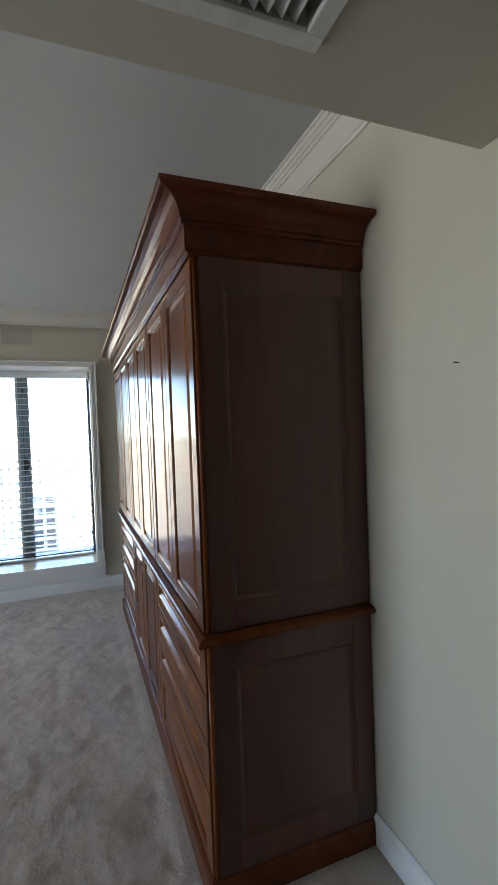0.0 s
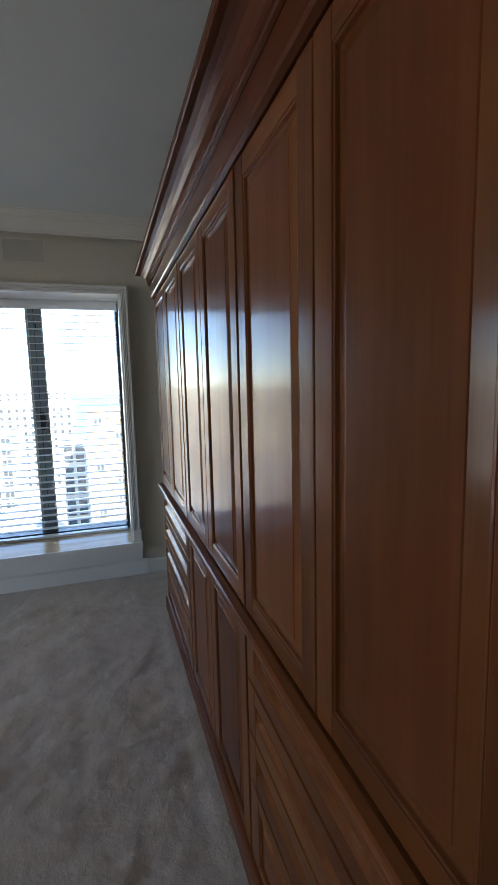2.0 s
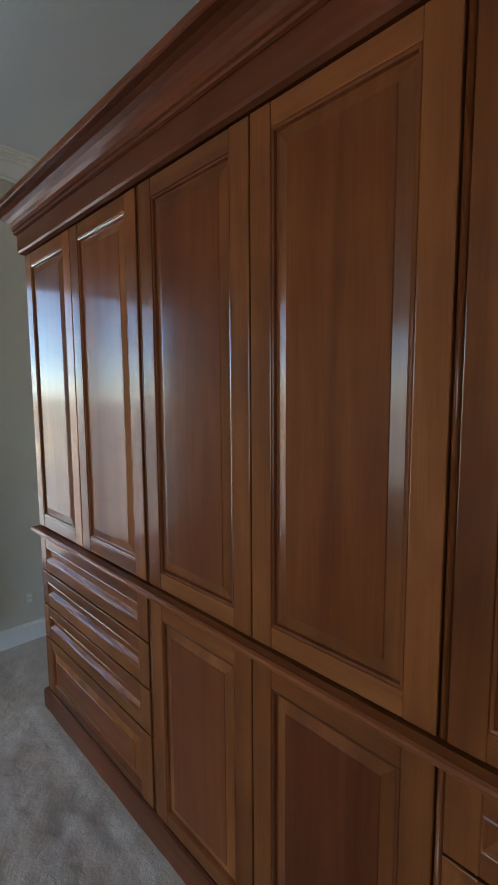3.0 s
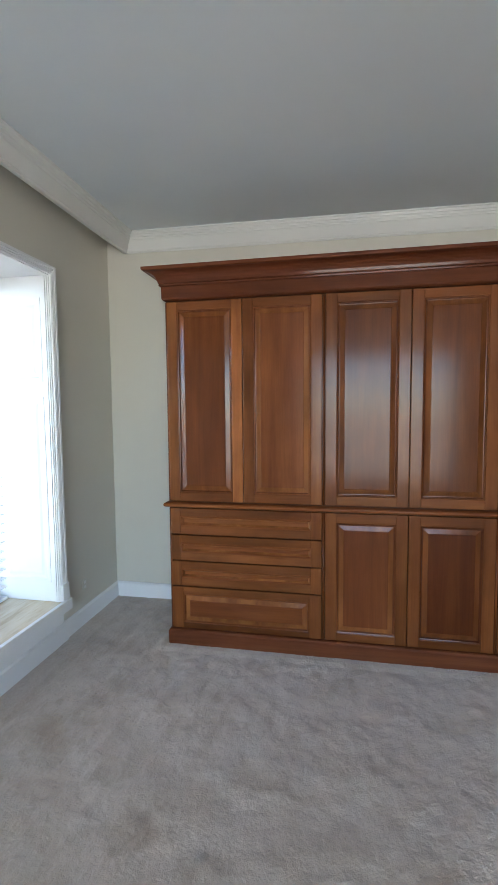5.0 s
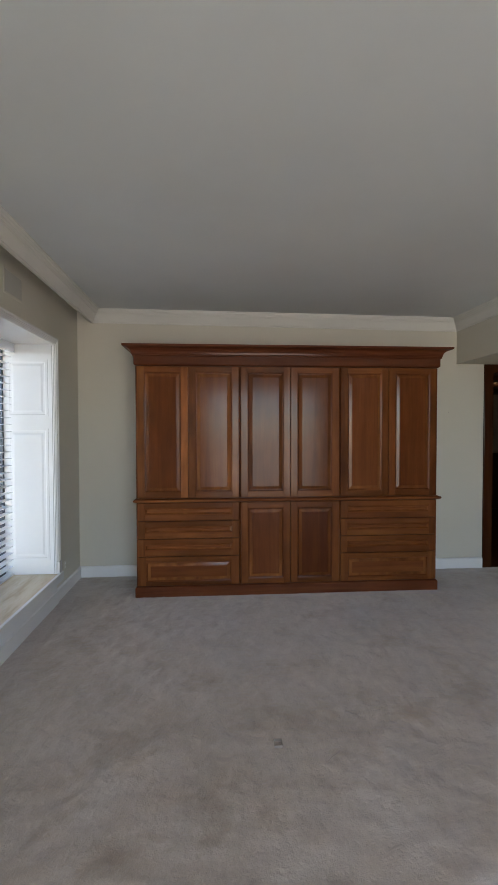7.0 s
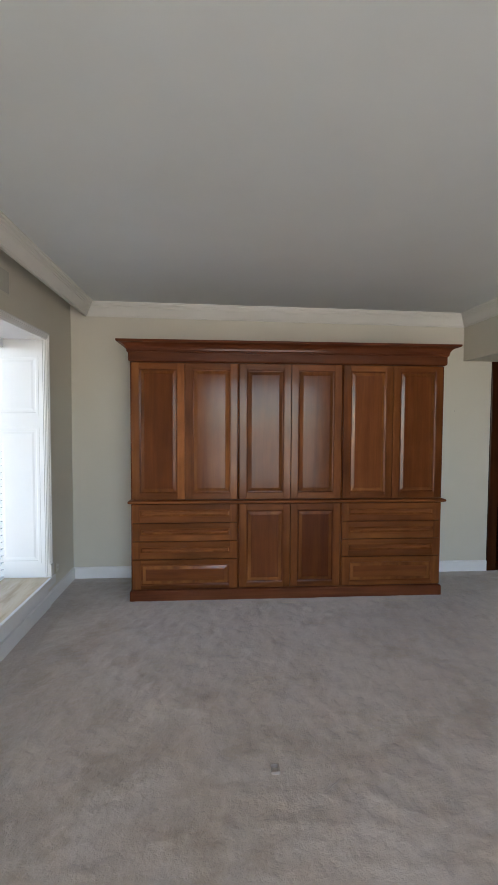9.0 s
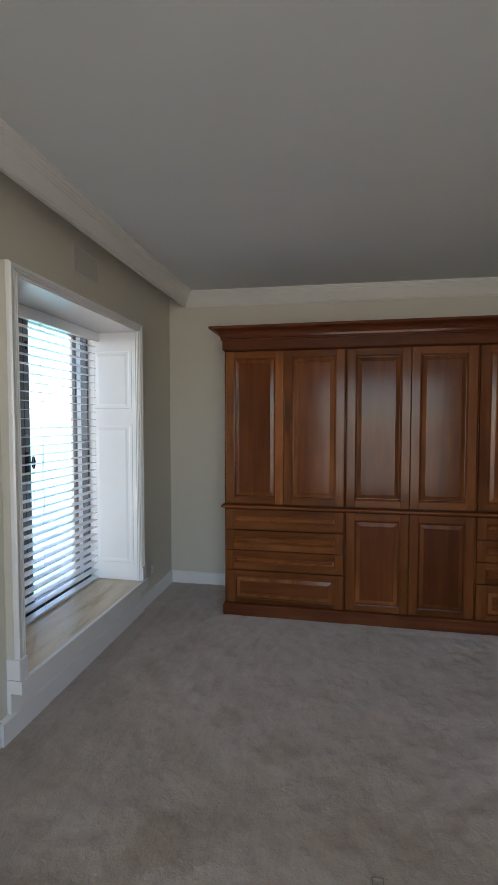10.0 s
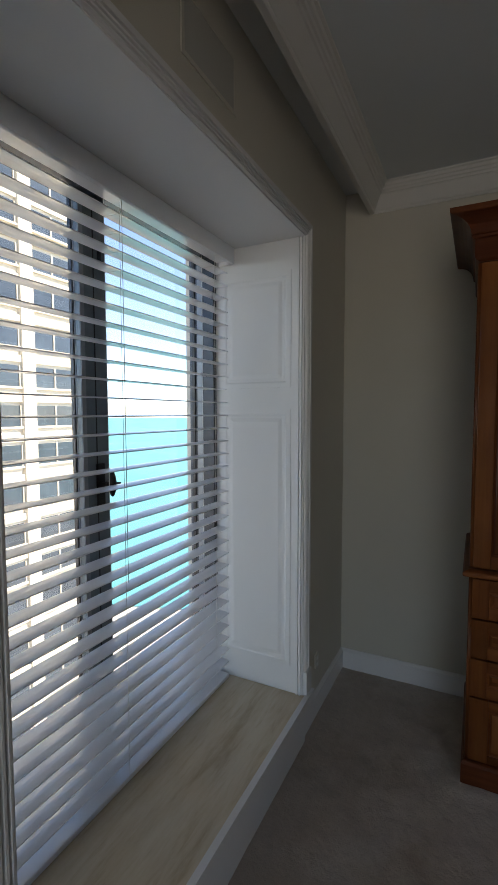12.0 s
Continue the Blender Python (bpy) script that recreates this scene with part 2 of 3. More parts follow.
structure("wall_west", boxes((XO, XW, YS - 0.4, WY0, -0.05, 3.0), (XO, XW, WY1, YN + 0.2, -0.05, 3.0), (XO, XW, WY0, WY1, -0.05, WZ0 - 0.03), (XO, XW, WY0, WY1, WZ1, 3.0)), WALL, "warm grey painted wall around the deep window", "wall")
structure("wall_north", boxes((XW - 0.2, DX0, YN, YN + 0.2, -0.05, 3.0), (DX1, XE + 0.2, YN, YN + 0.2, -0.05, 3.0), (DX0, DX1, YN, YN + 0.2, ZS - 0.075, 3.0)), WALL, "warm grey painted wall behind the wardrobe", "wall")
structure("wall_south", boxes((XW - 0.6, SX0, YS - 0.2, YS, -0.05, 3.0), (SX1, XE + 0.2, YS - 0.2, YS, -0.05, 3.0), (SX0, SX1, YS - 0.2, YS, -0.05, SZ0), (SX0, SX1, YS - 0.2, YS, SZ1, 3.0)), WALL, "plain warm grey painted wall with a window", "wall")
structure("wall_east", boxes((XE, XE + 0.2, YS, YN, -0.05, 3.0)), WALL, "plain warm grey painted wall", "wall")
structure("ceiling", boxes((XW - 0.47, XS, YS, YN, ZC, 3.0)), CEIL, "flat off-white painted ceiling", "ceiling")

bm = bmesh.new()
nx, ny = 400, 340
fx0, fx1, fy0, fy1 = XW - 0.45, XE, YS, YN
grid = []
for j in range(ny + 1):
    row = []
    for i in range(nx + 1):
        x, y = fx0 + (fx1 - fx0) * i / nx, fy0 + (fy1 - fy0) * j / ny
        h = 0.005 * noise.noise((x * 5.0, y * 5.0, 0.3)) + 0.008 * noise.noise((x * 11.0, y * 9.0, 1.7)) + 0.006 * noise.noise((x * 21.0, y * 19.0, 4.1)) - 0.009
        if -0.05 < x < 2.84 and y > -0.06:
            h = -0.002 + 0.25 * (h + 0.008)     # the pile is pressed flat round the wardrobe
        elif y > YN - 0.15 or x < XW + 0.15:
            h = -0.003 + 0.25 * (h + 0.008)
        row.append(bm.verts.new((x, y, min(h, 0.001))))
    grid.append(row)
for j in range(ny):
    for i in range(nx):
        bm.faces.new((grid[j][i], grid[j][i + 1], grid[j + 1][i + 1], grid[j + 1][i]))
structure("floor", bm, CARPET, "beige cut-pile carpet with brushed tracks", "carpet", True)
structure("subfloor", boxes((XO - 0.5, XE + 0.2, YS - 0.2, YN + 0.2, -0.3, -0.05)), WALL, "concrete slab under the carpet", "floor")

# dropped soffit over the entrance side, with the air vent let into it
VX0, VX1, VY0, VY1 = 3.450, 3.985, -0.492, 0.061
structure("soffit", boxes((XS, VX0, YS, YN, ZS, 3.0), (VX1, XE, YS, YN, ZS, 3.0), (VX0, VX1, YS, VY0, ZS, 3.0), (VX0, VX1, VY1, YN, ZS, 3.0), (VX0, VX1, VY0, VY1, ZS + 0.14, 3.0)), WALL, "dropped painted soffit over the entrance", "soffit")

# crown moulding: one moulded profile round the room; on the window side it stands free of the wall
CROWN_PROFILE = ((0.0, 2.570), (0.008, 2.570), (0.013, 2.576), (0.012, 2.585), (0.016, 2.588), (0.056, 2.648), (0.064, 2.65), (0.068, 2.660), (0.076, 2.663), (0.080, 2.674), (0.089, 2.677), (0.093, 2.690), (0.104, 2.693), (0.106, 2.703), (0.0, 2.703))
cx0 = -0.512


bm = bmesh.new()
CROWN_PROFILE = [(0.82 * d, z) for d, z in CROWN_PROFILE]
strip(bm, [[(cx0 + d, YN - d, z) for d, z in CROWN_PROFILE], [(XS - d, YN - d, z) for d, z in CROWN_PROFILE], [(XS - d, YS + d, z) for d, z in CROWN_PROFILE], [(cx0 + d, YS + d, z) for d, z in CROWN_PROFILE]], closed=True)
structure("trim_crown", bm, CROWN, "off-white stepped crown moulding", "moulding")
structure("trim_pelmet", boxes((cx0 - 0.018, cx0 - 0.001, YS - 0.1, YN, 2.572, 2.71)), CROWN, "off-white board behind the moulding along the window", "pelmet")

# baseboards
def baseboard(name, a, b, normal, h=0.11, d=0.016):
    a, b, nrm = Vector((*a, 0)), Vector((*b, 0)), Vector((*normal, 0))
    prof = ((-0.002, -0.03), (d, -0.03), (d, h - 0.014), (d * 0.55, h - 0.003), (d * 0.3, h), (-0.002, h))
    bm = strip(bmesh.new(), [[p + nrm * q + Vector((0, 0, z)) for q, z in prof] for p in (a, b)])
    return structure(name, bm, TRIM, "low white painted baseboard", "baseboard")


baseboard("baseboard_north_west", (XW, YN), (0.03, YN), (0, -1))
baseboard("baseboard_north_east", (2.76, YN), (3.592, YN), (0, -1))
baseboard("baseboard_west", (XW, WY1 + 0.106), (XW, YN), (1, 0))
baseboard("baseboard_west_south", (XW, YS - 0.1), (XW, WY0 - 0.124), (1, 0))
baseboard("baseboard_window", (XW, WY0 - 0.122), (XW, WY1 + 0.105), (1, 0), 0.117, 0.026)
baseboard("baseboard_south", (XW, YS), (XE, YS), (0, 1))
baseboard("baseboard_east", (XE, YS), (XE, YN), (-1, 0))

# ---------------------------------------------------------------- west window: lining, casing, sill
# panelled reveals on both sides
def reveal(name, y, s):
    """s: +1 for the side whose face looks to -y."""
    x0, x1 = -1.03, XF
    bm = box(bmesh.new(), x0, x1 - 0.002, min(y, y - s * 0.006), max(y, y - s * 0.006), WZ0 + 0.002, WZ1 - 0.004)
    for z0, z1 in ((0.40, 1.51), (1.60, 2.08)):
        pts = ((0.0, 0.006), (0.0, 0.0085), (0.020, 0.0085), (0.026, 0.0065), (0.040, 0.0065), (0.056, 0.009))
        rings = []
        for i, d in pts:
            yy = y - s * d
            a0, a1 = -1.0 + i, XF - 0.06 - i
            rings.append([(a0, yy, z0 + i), (a1, yy, z0 + i), (a1, yy, z1 - i), (a0, yy, z1 - i)])
        strip(bm, rings)
    for k in range(2):
        box(bm, XF - 0.032 + 0.013 * k, XF - 0.024 + 0.013 * k, min(y - s * 0.004, y - s * 0.013), max(y - s * 0.004, y - s * 0.013), WZ0 + 0.003, WZ1 - 0.006)
    return structure(name, bm, TRIM, "white panelled window reveal", "window reveal")


reveal("trim_reveal_north", WY1, 1)
reveal("trim_reveal_south", WY0, -1)
structure("trim_reveal_head", boxes((-1.03, XF - 0.002, WY0, WY1, WZ1 - 0.004, WZ1 + 0.004)), TRIM, "white painted window head", "window reveal")

# fluted casing with plinth blocks
CASING_PROFILE = ((0.0, -0.014), (0.0, 0.004), (0.004, 0.008), (0.008, 0.008), (0.010, 0.003), (0.014, 0.003), (0.016, 0.008), (0.022, 0.008), (0.024, 0.003), (0.028, 0.003), (0.030, 0.008), (0.036, 0.008), (0.038, 0.004), (0.042, 0.004), (0.044, 0.009), (0.060, 0.010), (0.066, 0.004), (0.068, -0.014))
CASING_PROFILE = [(0.84 * w, d if d < 0 else 1.5 * d - 0.003) for w, d in CASING_PROFILE]
bm = bmesh.new()
zb = WZ0 + 0.004
strip(bm, [[(XF + d, WY1 + w, zb) for w, d in CASING_PROFILE], [(XF + d, WY1 + w, WZ1 + w) for w, d in CASING_PROFILE], [(XF + d, WY0 - w, WZ1 + w) for w, d in CASING_PROFILE], [(XF + d, WY0 - w, zb) for w, d in CASING_PROFILE]])
ws = 0.058
structure("trim_window_surround", boxes((XW - 0.002, XF - 0.0145, WY1 + 0.002, WY1 + ws, zb, WZ1 + ws), (XW - 0.002, XF - 0.0145, WY0 - ws, WY0 - 0.002, zb, WZ1 + ws), (XW - 0.002, XF - 0.0145, WY0 - 0.002, WY1 + 0.002, WZ1 + 0.005, WZ1 + ws)), WALL, "warm grey painted surround behind the casing", "surround")
structure("trim_window_casing", bm, TRIM, "white fluted casing round the deep window", "casing")
for nm, y0, y1 in (("trim_plinth_north", WY1 - 0.004, WY1 + 0.061), ("trim_plinth_south", WY0 - 0.061, WY0 + 0.004)):
    structure(nm, boxes((XF - 0.07, XF + 0.017, y0, y1, WZ0 + 0.004, WZ0 + 0.105), bevel=0.004), TRIM, "white plinth block under the window casing", "casing")
structure("trim_sill_stone", boxes((-1.03, XF + 0.006, WY0, WY1, WZ0 - 0.03, WZ0)), SILL, "polished cream veined stone window sill", "window sill")
structure("trim_stool", boxes((XF + 0.006, XF + 0.028, WY0 - 0.062, WY1 + 0.066, WZ0 - 0.062, WZ0 + 0.003), (XW - 0.002, XF + 0.006, WY0 - 0.062, WY0, WZ0 - 0.062, WZ0 + 0.003), (XW - 0.002, XF + 0.006, WY1, WY1 + 0.066, WZ0 - 0.062, WZ0 + 0.003), (XW - 0.002, XF + 0.006, WY0, WY1, WZ0 - 0.062, WZ0 - 0.031)), TRIM, "white painted window stool nosing", "window sill")
structure("trim_apron", boxes((XW - 0.002, XW + 0.022, WY0 - 0.0625, WY1 + 0.066, 0.118, WZ0 - 0.0625), bevel=0.003), TRIM, "white painted apron board under the window", "apron")

# the window itself
win = thing("window_1", (-1.09, -0.83, WZ0), "dark aluminium window with two panes", "window", "", "structure")
fx, YR, YM0, YM1 = (-1.160, -1.031), -0.192, -0.887, -0.772    # frame depth, north jamb face, mullion
part("window_frame", boxes((*fx, WY0, WY0 + 0.02, WZ0, WZ1), (*fx, YR, WY1, WZ0, WZ1), (*fx, WY0 + 0.02, YR, WZ0, WZ0 + 0.03), (*fx, WY0 + 0.02, YR, WZ1 - 0.03, WZ1)), ALU_DARK, win)
part("jamb_groove", boxes((-1.143, -1.130, YR - 0.0015, YR + 0.002, WZ0 + 0.03, WZ1 - 0.03), (-1.115, -1.085, YR - 0.0015, YR + 0.002, WZ0 + 0.03, WZ1 - 0.03)), ALU_PALE, win, "pale aluminium groove")
mz = (WZ0 + 0.03, WZ1 - 0.03)
mull = part("mullion", boxes((-1.147, -1.100, YM0, YM1, *mz), bevel=0.002), ALU, win)
part("mullion_edge", boxes((-1.136, -1.120, YM0 - 0.0015, YM0 + 0.002, *mz), (-1.104, -1.0985, YM0 + 0.001, YM0 + 0.018, *mz)), ALU_PALE, mull, "pale grey aluminium edge")
part("mullion_line", boxes((-1.102, -1.0988, YM0 + 0.058, YM0 + 0.062, *mz)), BLACK, mull)


def pane_in(owner, y0, y1, z0, z1):
    p = part("pane", boxes((-1.139, -1.131, y0 - 0.004, y1 + 0.004, z0 - 0.004, z1 + 0.004)), GLASS, owner, "clear window glass")
    p.visible_shadow = False
    part("gasket", boxes((-1.144, -1.126, y0, y0 + 0.005, z0, z1), (-1.144, -1.126, y1 - 0.005, y1, z0, z1)), BLACK, owner)


pane_in(win, WY0 + 0.02, YM0, *mz)
pane_in(win, YM1, YR, *mz)
h = bmesh.new()
box(h, -1.100, -1.090, -0.835, -0.800, 1.175, 1.325, 0.004)
rod(h, (-1.093, -0.817, 1.252), (-1.066, -0.812, 1.252), 0.010, 14)
bmesh.ops.create_uvsphere(h, u_segments=16, v_segments=10, radius=1.0, matrix=Matrix.Translation((-1.062, -0.798, 1.255)) @ Matrix.Diagonal((0.012, 0.015, 0.044, 1)))
rod(h, (-1.062, -0.792, 1.255), (-1.060, -0.762, 1.254), 0.0035, 8)
part("handle", h, BLACK, mull, "black window handle")
bolt = rod(bmesh.new(), (-1.099, -0.815, 2.03), (-1.086, -0.813, 2.03), 0.006, 10)
box(bolt, -1.091, -1.081, -0.820, -0.808, 1.985, 2.04, 0.003)
part("catch", bolt, BLACK, mull, "small black upper catch")

# white slatted blind
XB, BN = -0.985, -0.190                        # blind: its plane and its north end
blind = thing("window_blind", (XB, -0.785, WZ0), "white slatted horizontal blind lowered with open slats", "blind")
part("valance", boxes((XB + 0.040, XB + 0.056, WY0 + 0.008, BN + 0.010, 2.134, WZ1 - 0.006), (XB - 0.02, XB + 0.040, BN + 0.004, BN + 0.010, 2.134, WZ1 - 0.006), bevel=0.002), BLIND, blind, "white blind valance")
part("headrail", boxes((XB - 0.028, XB + 0.034, WY0 + 0.012, BN + 0.003, 2.150, WZ1 - 0.008)), BLIND, blind)
pitch, ztop = 0.0560, 2.100
slat_mesh = None
zlast = ztop
for k in range(33):
    z = ztop - pitch * k
    if z < WZ0 + 0.045:
        break
    if slat_mesh is None:
        bm = bmesh.new()
        prof = [(0.030 * q, 0.0024 * (1 - q * q)) for q in (-1, -0.6, -0.2, 0.2, 0.6, 1)]
        ring = [(u, v) for u, v in prof] + [(u, v - 0.0028) for u, v in reversed(prof)]
        strip(bm, [[(u, yy, v) for u, v in ring] for yy in (WY0 + 0.014, BN)])
        slat_mesh = mesh_of("slat", bm, BLIND)
    s = new("slat", slat_mesh)
    s.location = (XB, 0, z)
    s.rotation_euler = (0, radians(1.5 + random.uniform(-0.6, 0.6)), 0)
    s.parent = blind
    zlast = z
part("bottom_rail", boxes((XB - 0.030, XB + 0.030, WY0 + 0.014, BN, WZ0 + 0.006, WZ0 + 0.024), bevel=0.004), BLIND, blind)
for y in (-1.38, -0.86, -0.305):
    for dx in (-0.0312, 0.0312):
        part("ladder_cord", rod(bmesh.new(), (XB + dx, y, WZ0 + 0.02), (XB + dx, y, 2.15), 0.0009, 5), CORD, blind)
for y in (-1.38, -0.86, -0.305):
    for k in range(33):
        z = ztop - pitch * k - 0.004
        if z > WZ0 + 0.04:
            part("ladder_rung", rod(bmesh.new(), (XB - 0.031, y, z), (XB + 0.031, y, z), 0.0007, 4), CORD, blind)
part("lift_cord", rod(bmesh.new(), (XB + 0.0335, -0.852, 0.95), (XB + 0.0335, -0.852, 2.15), 0.0012, 5), CORD, blind)

# ---------------------------------------------------------------- the wardrobe
ward = thing("wardrobe", (1.39, 0.31, 0), "large red-brown stained wooden wardrobe with panelled doors and drawers", "wardrobe")
BX0, BX1, BYF, BYB = 0.022, 2.762, 0.042, YN - 0.004
part("carcass", boxes((BX0 + 0.012, BX1 - 0.012, BYF, BYB, 0.05, 2.10)), WOOD_Z, ward)


def sweep(profile, x0, x1, yf, yb):
    """A moulding round the two sides and the front; profile: (out, z)."""
    return strip(bmesh.new(), [[(x0 - d, yb, z) for d, z in profile], [(x0 - d, yf - d, z) for d, z in profile], [(x1 + d, yf - d, z) for d, z in profile], [(x1 + d, yb, z) for d, z in profile]])


def arc(cx, cz, r, a0, a1, n):
    return [(cx + r * math.cos(radians(a0 + (a1 - a0) * k / n)), cz + r * math.sin(radians(a0 + (a1 - a0) * k / n))) for k in range(n + 1)]


# plinth, waist rail, frieze and cornice
part("plinth", sweep(((-0.03, -0.025), (0.0, -0.025), (0.0, 0.078), (-0.006, 0.088), (-0.014, 0.092), (-0.03, 0.092)), 0.0, 2.78, 0.0, BYB), WOOD_DARK, ward)
part("waist_rail", sweep([(-0.05, 0.846), (0.004, 0.846), (0.012, 0.849)] + arc(0.012, 0.8615, 0.0125, -90, 90, 6) + [(0.0, 0.878), (-0.05, 0.878)], 0.012, 2.78, 0.010, BYB), WOOD_X, ward)
part("frieze", sweep(((-0.05, 2.062), (-0.006, 2.062), (0.006, 2.068), (0.010, 2.076), (0.010, 2.150), (-0.05, 2.150)), 0.010, 2.776, 0.005, BYB), WOOD_DARK, ward)
corn = [(-0.05, 2.142), (0.013, 2.142), (0.020, 2.145), (0.022, 2.152), (0.018, 2.157), (0.024, 2.160)]
corn += [(0.024 + 0.066 * (1 - math.cos(radians(a))), 2.160 + 0.058 * math.sin(radians(a))) for a in (15, 30, 45, 60, 75, 90)]
corn += [(0.094, 2.2205), (0.096, 2.226), (0.096, 2.238), (-0.05, 2.238)]
part("cornice", sweep(corn, 0.010, 2.776, 0.005, BYB), WOOD_DARK, ward, "stepped cornice")
part("top_board", boxes((0.05, 2.73, 0.08, BYB, 2.10, 2.225)), WOOD_X, ward)


def panel_rings(x0, x1, z0, z1, yf, steps):
    return [[(x0 + i, yf + d, z0 + i), (x1 - i, yf + d, z0 + i), (x1 - i, yf + d, z1 - i), (x0 + i, yf + d, z1 - i)] for i, d in steps]


RAISED = ((0.0, 0.014), (0.0, 0.004), (0.003, 0.0015), (0.008, 0.003), (0.011, 0.009), (0.015, 0.0095), (0.041, 0.003), (0.043, 0.0015))
SUNK = ((0.0, 0.014), (0.0, 0.002), (0.004, 0.000), (0.010, 0.004), (0.020, 0.0145), (0.022, 0.016))


def front(name, x0, x1, z0, z1, stile, top, foot, steps, label="", yf=0.014, sap=""):
    """A framed front: stiles and rails with a moulded panel between them."""
    t = 0.024
    bm = strip(bmesh.new(), panel_rings(x0 + stile - 0.001, x1 - stile + 0.001, z0 + foot - 0.001, z1 - top + 0.001, yf, steps))
    bm.faces.ensure_lookup_table()
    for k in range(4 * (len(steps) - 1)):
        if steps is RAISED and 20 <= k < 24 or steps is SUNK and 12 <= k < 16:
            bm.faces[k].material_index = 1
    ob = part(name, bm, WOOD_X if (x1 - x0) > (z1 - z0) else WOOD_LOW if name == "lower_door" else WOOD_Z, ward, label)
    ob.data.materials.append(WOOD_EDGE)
    for side, a, b in (("l", x0, x0 + stile), ("r", x1 - stile, x1)):
        part("stile", boxes((a, b, yf, yf + t, z0, z1), bevel=0.003), WOOD_SAP if side in sap else WOOD_FRAME_Z, ob)
    for side, a, b in (("b", z0 + 0.0005, z0 + foot), ("t", z1 - top, z1 - 0.0005)):
        part("rail", boxes((x0 + stile - 0.001, x1 - stile + 0.001, yf + 0.0006, yf + t - 0.002, a, b), bevel=0.003), WOOD_SAP_X if side in sap else WOOD_FRAME_X, ob)
    return ob


Z_UP0, Z_UP1 = 0.884, 2.058
for x0, x1 in ((0.024, 0.472), (0.476, 0.926), (0.946, 1.395), (1.399, 1.844), (1.862, 2.306), (2.310, 2.760)):
    front("upper_door", x0, x1, Z_UP0, Z_UP1, 0.062, 0.051, 0.053, RAISED, sap="r" if x0 < 0.1 else "")
for x0, x1 in ((0.946, 1.395), (1.399, 1.844)):
    front("lower_door", x0, x1, 0.096, 0.840, 0.062, 0.056, 0.048, RAISED)
for x0, x1 in ((0.024, 0.926), (1.862, 2.760)):
    for z0, z1 in ((0.681, 0.840), (0.520, 0.675), (0.361, 0.514)):
        front("drawer_front", x0, x1, z0, z1, 0.060, 0.047, 0.050, SUNK, sap="b" if 0.5 < z0 < 0.6 and x0 < 1 else "")
    front("drawer_front", x0, x1, 0.096, 0.355, 0.070, 0.044, 0.034, RAISED)
for x in (0.936, 1.853):
    for z0, z1 in ((Z_UP0, Z_UP1), (0.096, 0.840)):
        part("bead", rod(bmesh.new(), (x, 0.024, z0), (x, 0.024, z1), 0.007, 12), WOOD_Z, ward, "", True)

for x in (BX0 - 0.002, BX1 + 0.002):
    for z0, z1 in ((Z_UP0, Z_UP1), (0.096, 0.840)):
        part("corner_bead", rod(bmesh.new(), (x, 0.030, z0), (x, 0.030, z1), 0.0095, 12), WOOD_Z, ward, "", True)

# panelled ends, their shade put into the wood colour
for s, xe in ((-1, BX0), (1, BX1)):
    def xs(a, b):
        return (min(xe + s * a, xe + s * b), max(xe + s * a, xe + s * b))
    for z0, z1, top, bot in ((0.880, 2.062, 0.09, 0.085), (0.092, 0.845, 0.09, 0.10)):
        y0, y1 = 0.0375, BYB
        x_in, x_out = -0.012, 0.010
        rings = []
        for i, d in ((0.0, -0.010), (0.0, 0.008), (0.004, 0.0095), (0.010, 0.006), (0.016, 0.001), (0.018, 0.0)):
            xx = xe + s * d
            rings.append([(xx, y0 + 0.075 + i, z0 + bot + i), (xx, y1 - 0.075 - i, z0 + bot + i), (xx, y1 - 0.075 - i, z1 - top - i), (xx, y0 + 0.075 + i, z1 - top - i)])
        en = part("end_panel", strip(bmesh.new(), rings), WOOD_END_SHADED, ward)
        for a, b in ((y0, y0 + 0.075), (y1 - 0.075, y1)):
            part("end_stile", boxes((*xs(x_in, x_out), a, b, z0, z1), bevel=0.002), WOOD_END_SHADED, en)
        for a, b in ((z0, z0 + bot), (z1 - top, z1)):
            part("end_rail", boxes((*xs(x_in, x_out - 0.0005), y0 + 0.075, y1 - 0.075, a, b), bevel=0.002), WOOD_END_SHADED, en)

# ---------------------------------------------------------------- doorway in the north wall and the dim lobby behind it
frame_th = (YN - 0.022, YN + 0.2)
door = thing("door_1", (4.39, YN, 0), "dark-stained wooden door frame with glazed door leaf", "door", "", "structure")
part("casing", boxes((3.592, 3.690, YN - 0.022, YN + 0.0, 0.0, ZS - 0.004), (4.98, 5.09, YN - 0.022, YN, 0.0, ZS - 0.004), (3.690, 4.98, YN - 0.022, YN, ZS - 0.09, ZS - 0.004), bevel=0.003), DOOR_WOOD, door)
part("jamb", boxes((3.675, 3.690, YN, YN + 0.2, 0.0, ZS - 0.08), (4.98, 5.0, YN, YN + 0.2, 0.0, ZS - 0.08), (3.690, 4.98, YN, YN + 0.2, ZS - 0.095, ZS - 0.076)), DOOR_WOOD, door)
leaf = part("door_leaf", boxes((4.01, 4.11, YN + 0.09, YN + 0.13, 0.01, ZS - 0.10), (4.89, 4.975, YN + 0.09, YN + 0.13, 0.01, ZS - 0.10), (4.11, 4.89, YN + 0.09, YN + 0.13, 0.01, 0.22), (4.11, 4.89, YN + 0.09, YN + 0.13, ZS - 0.19, ZS - 0.10), bevel=0.002), DOOR_WOOD, door)
part("glass_panel", boxes((4.11, 4.89, YN + 0.106, YN + 0.112, 0.22, ZS - 0.19)), GLASS, leaf, "clear door glass")

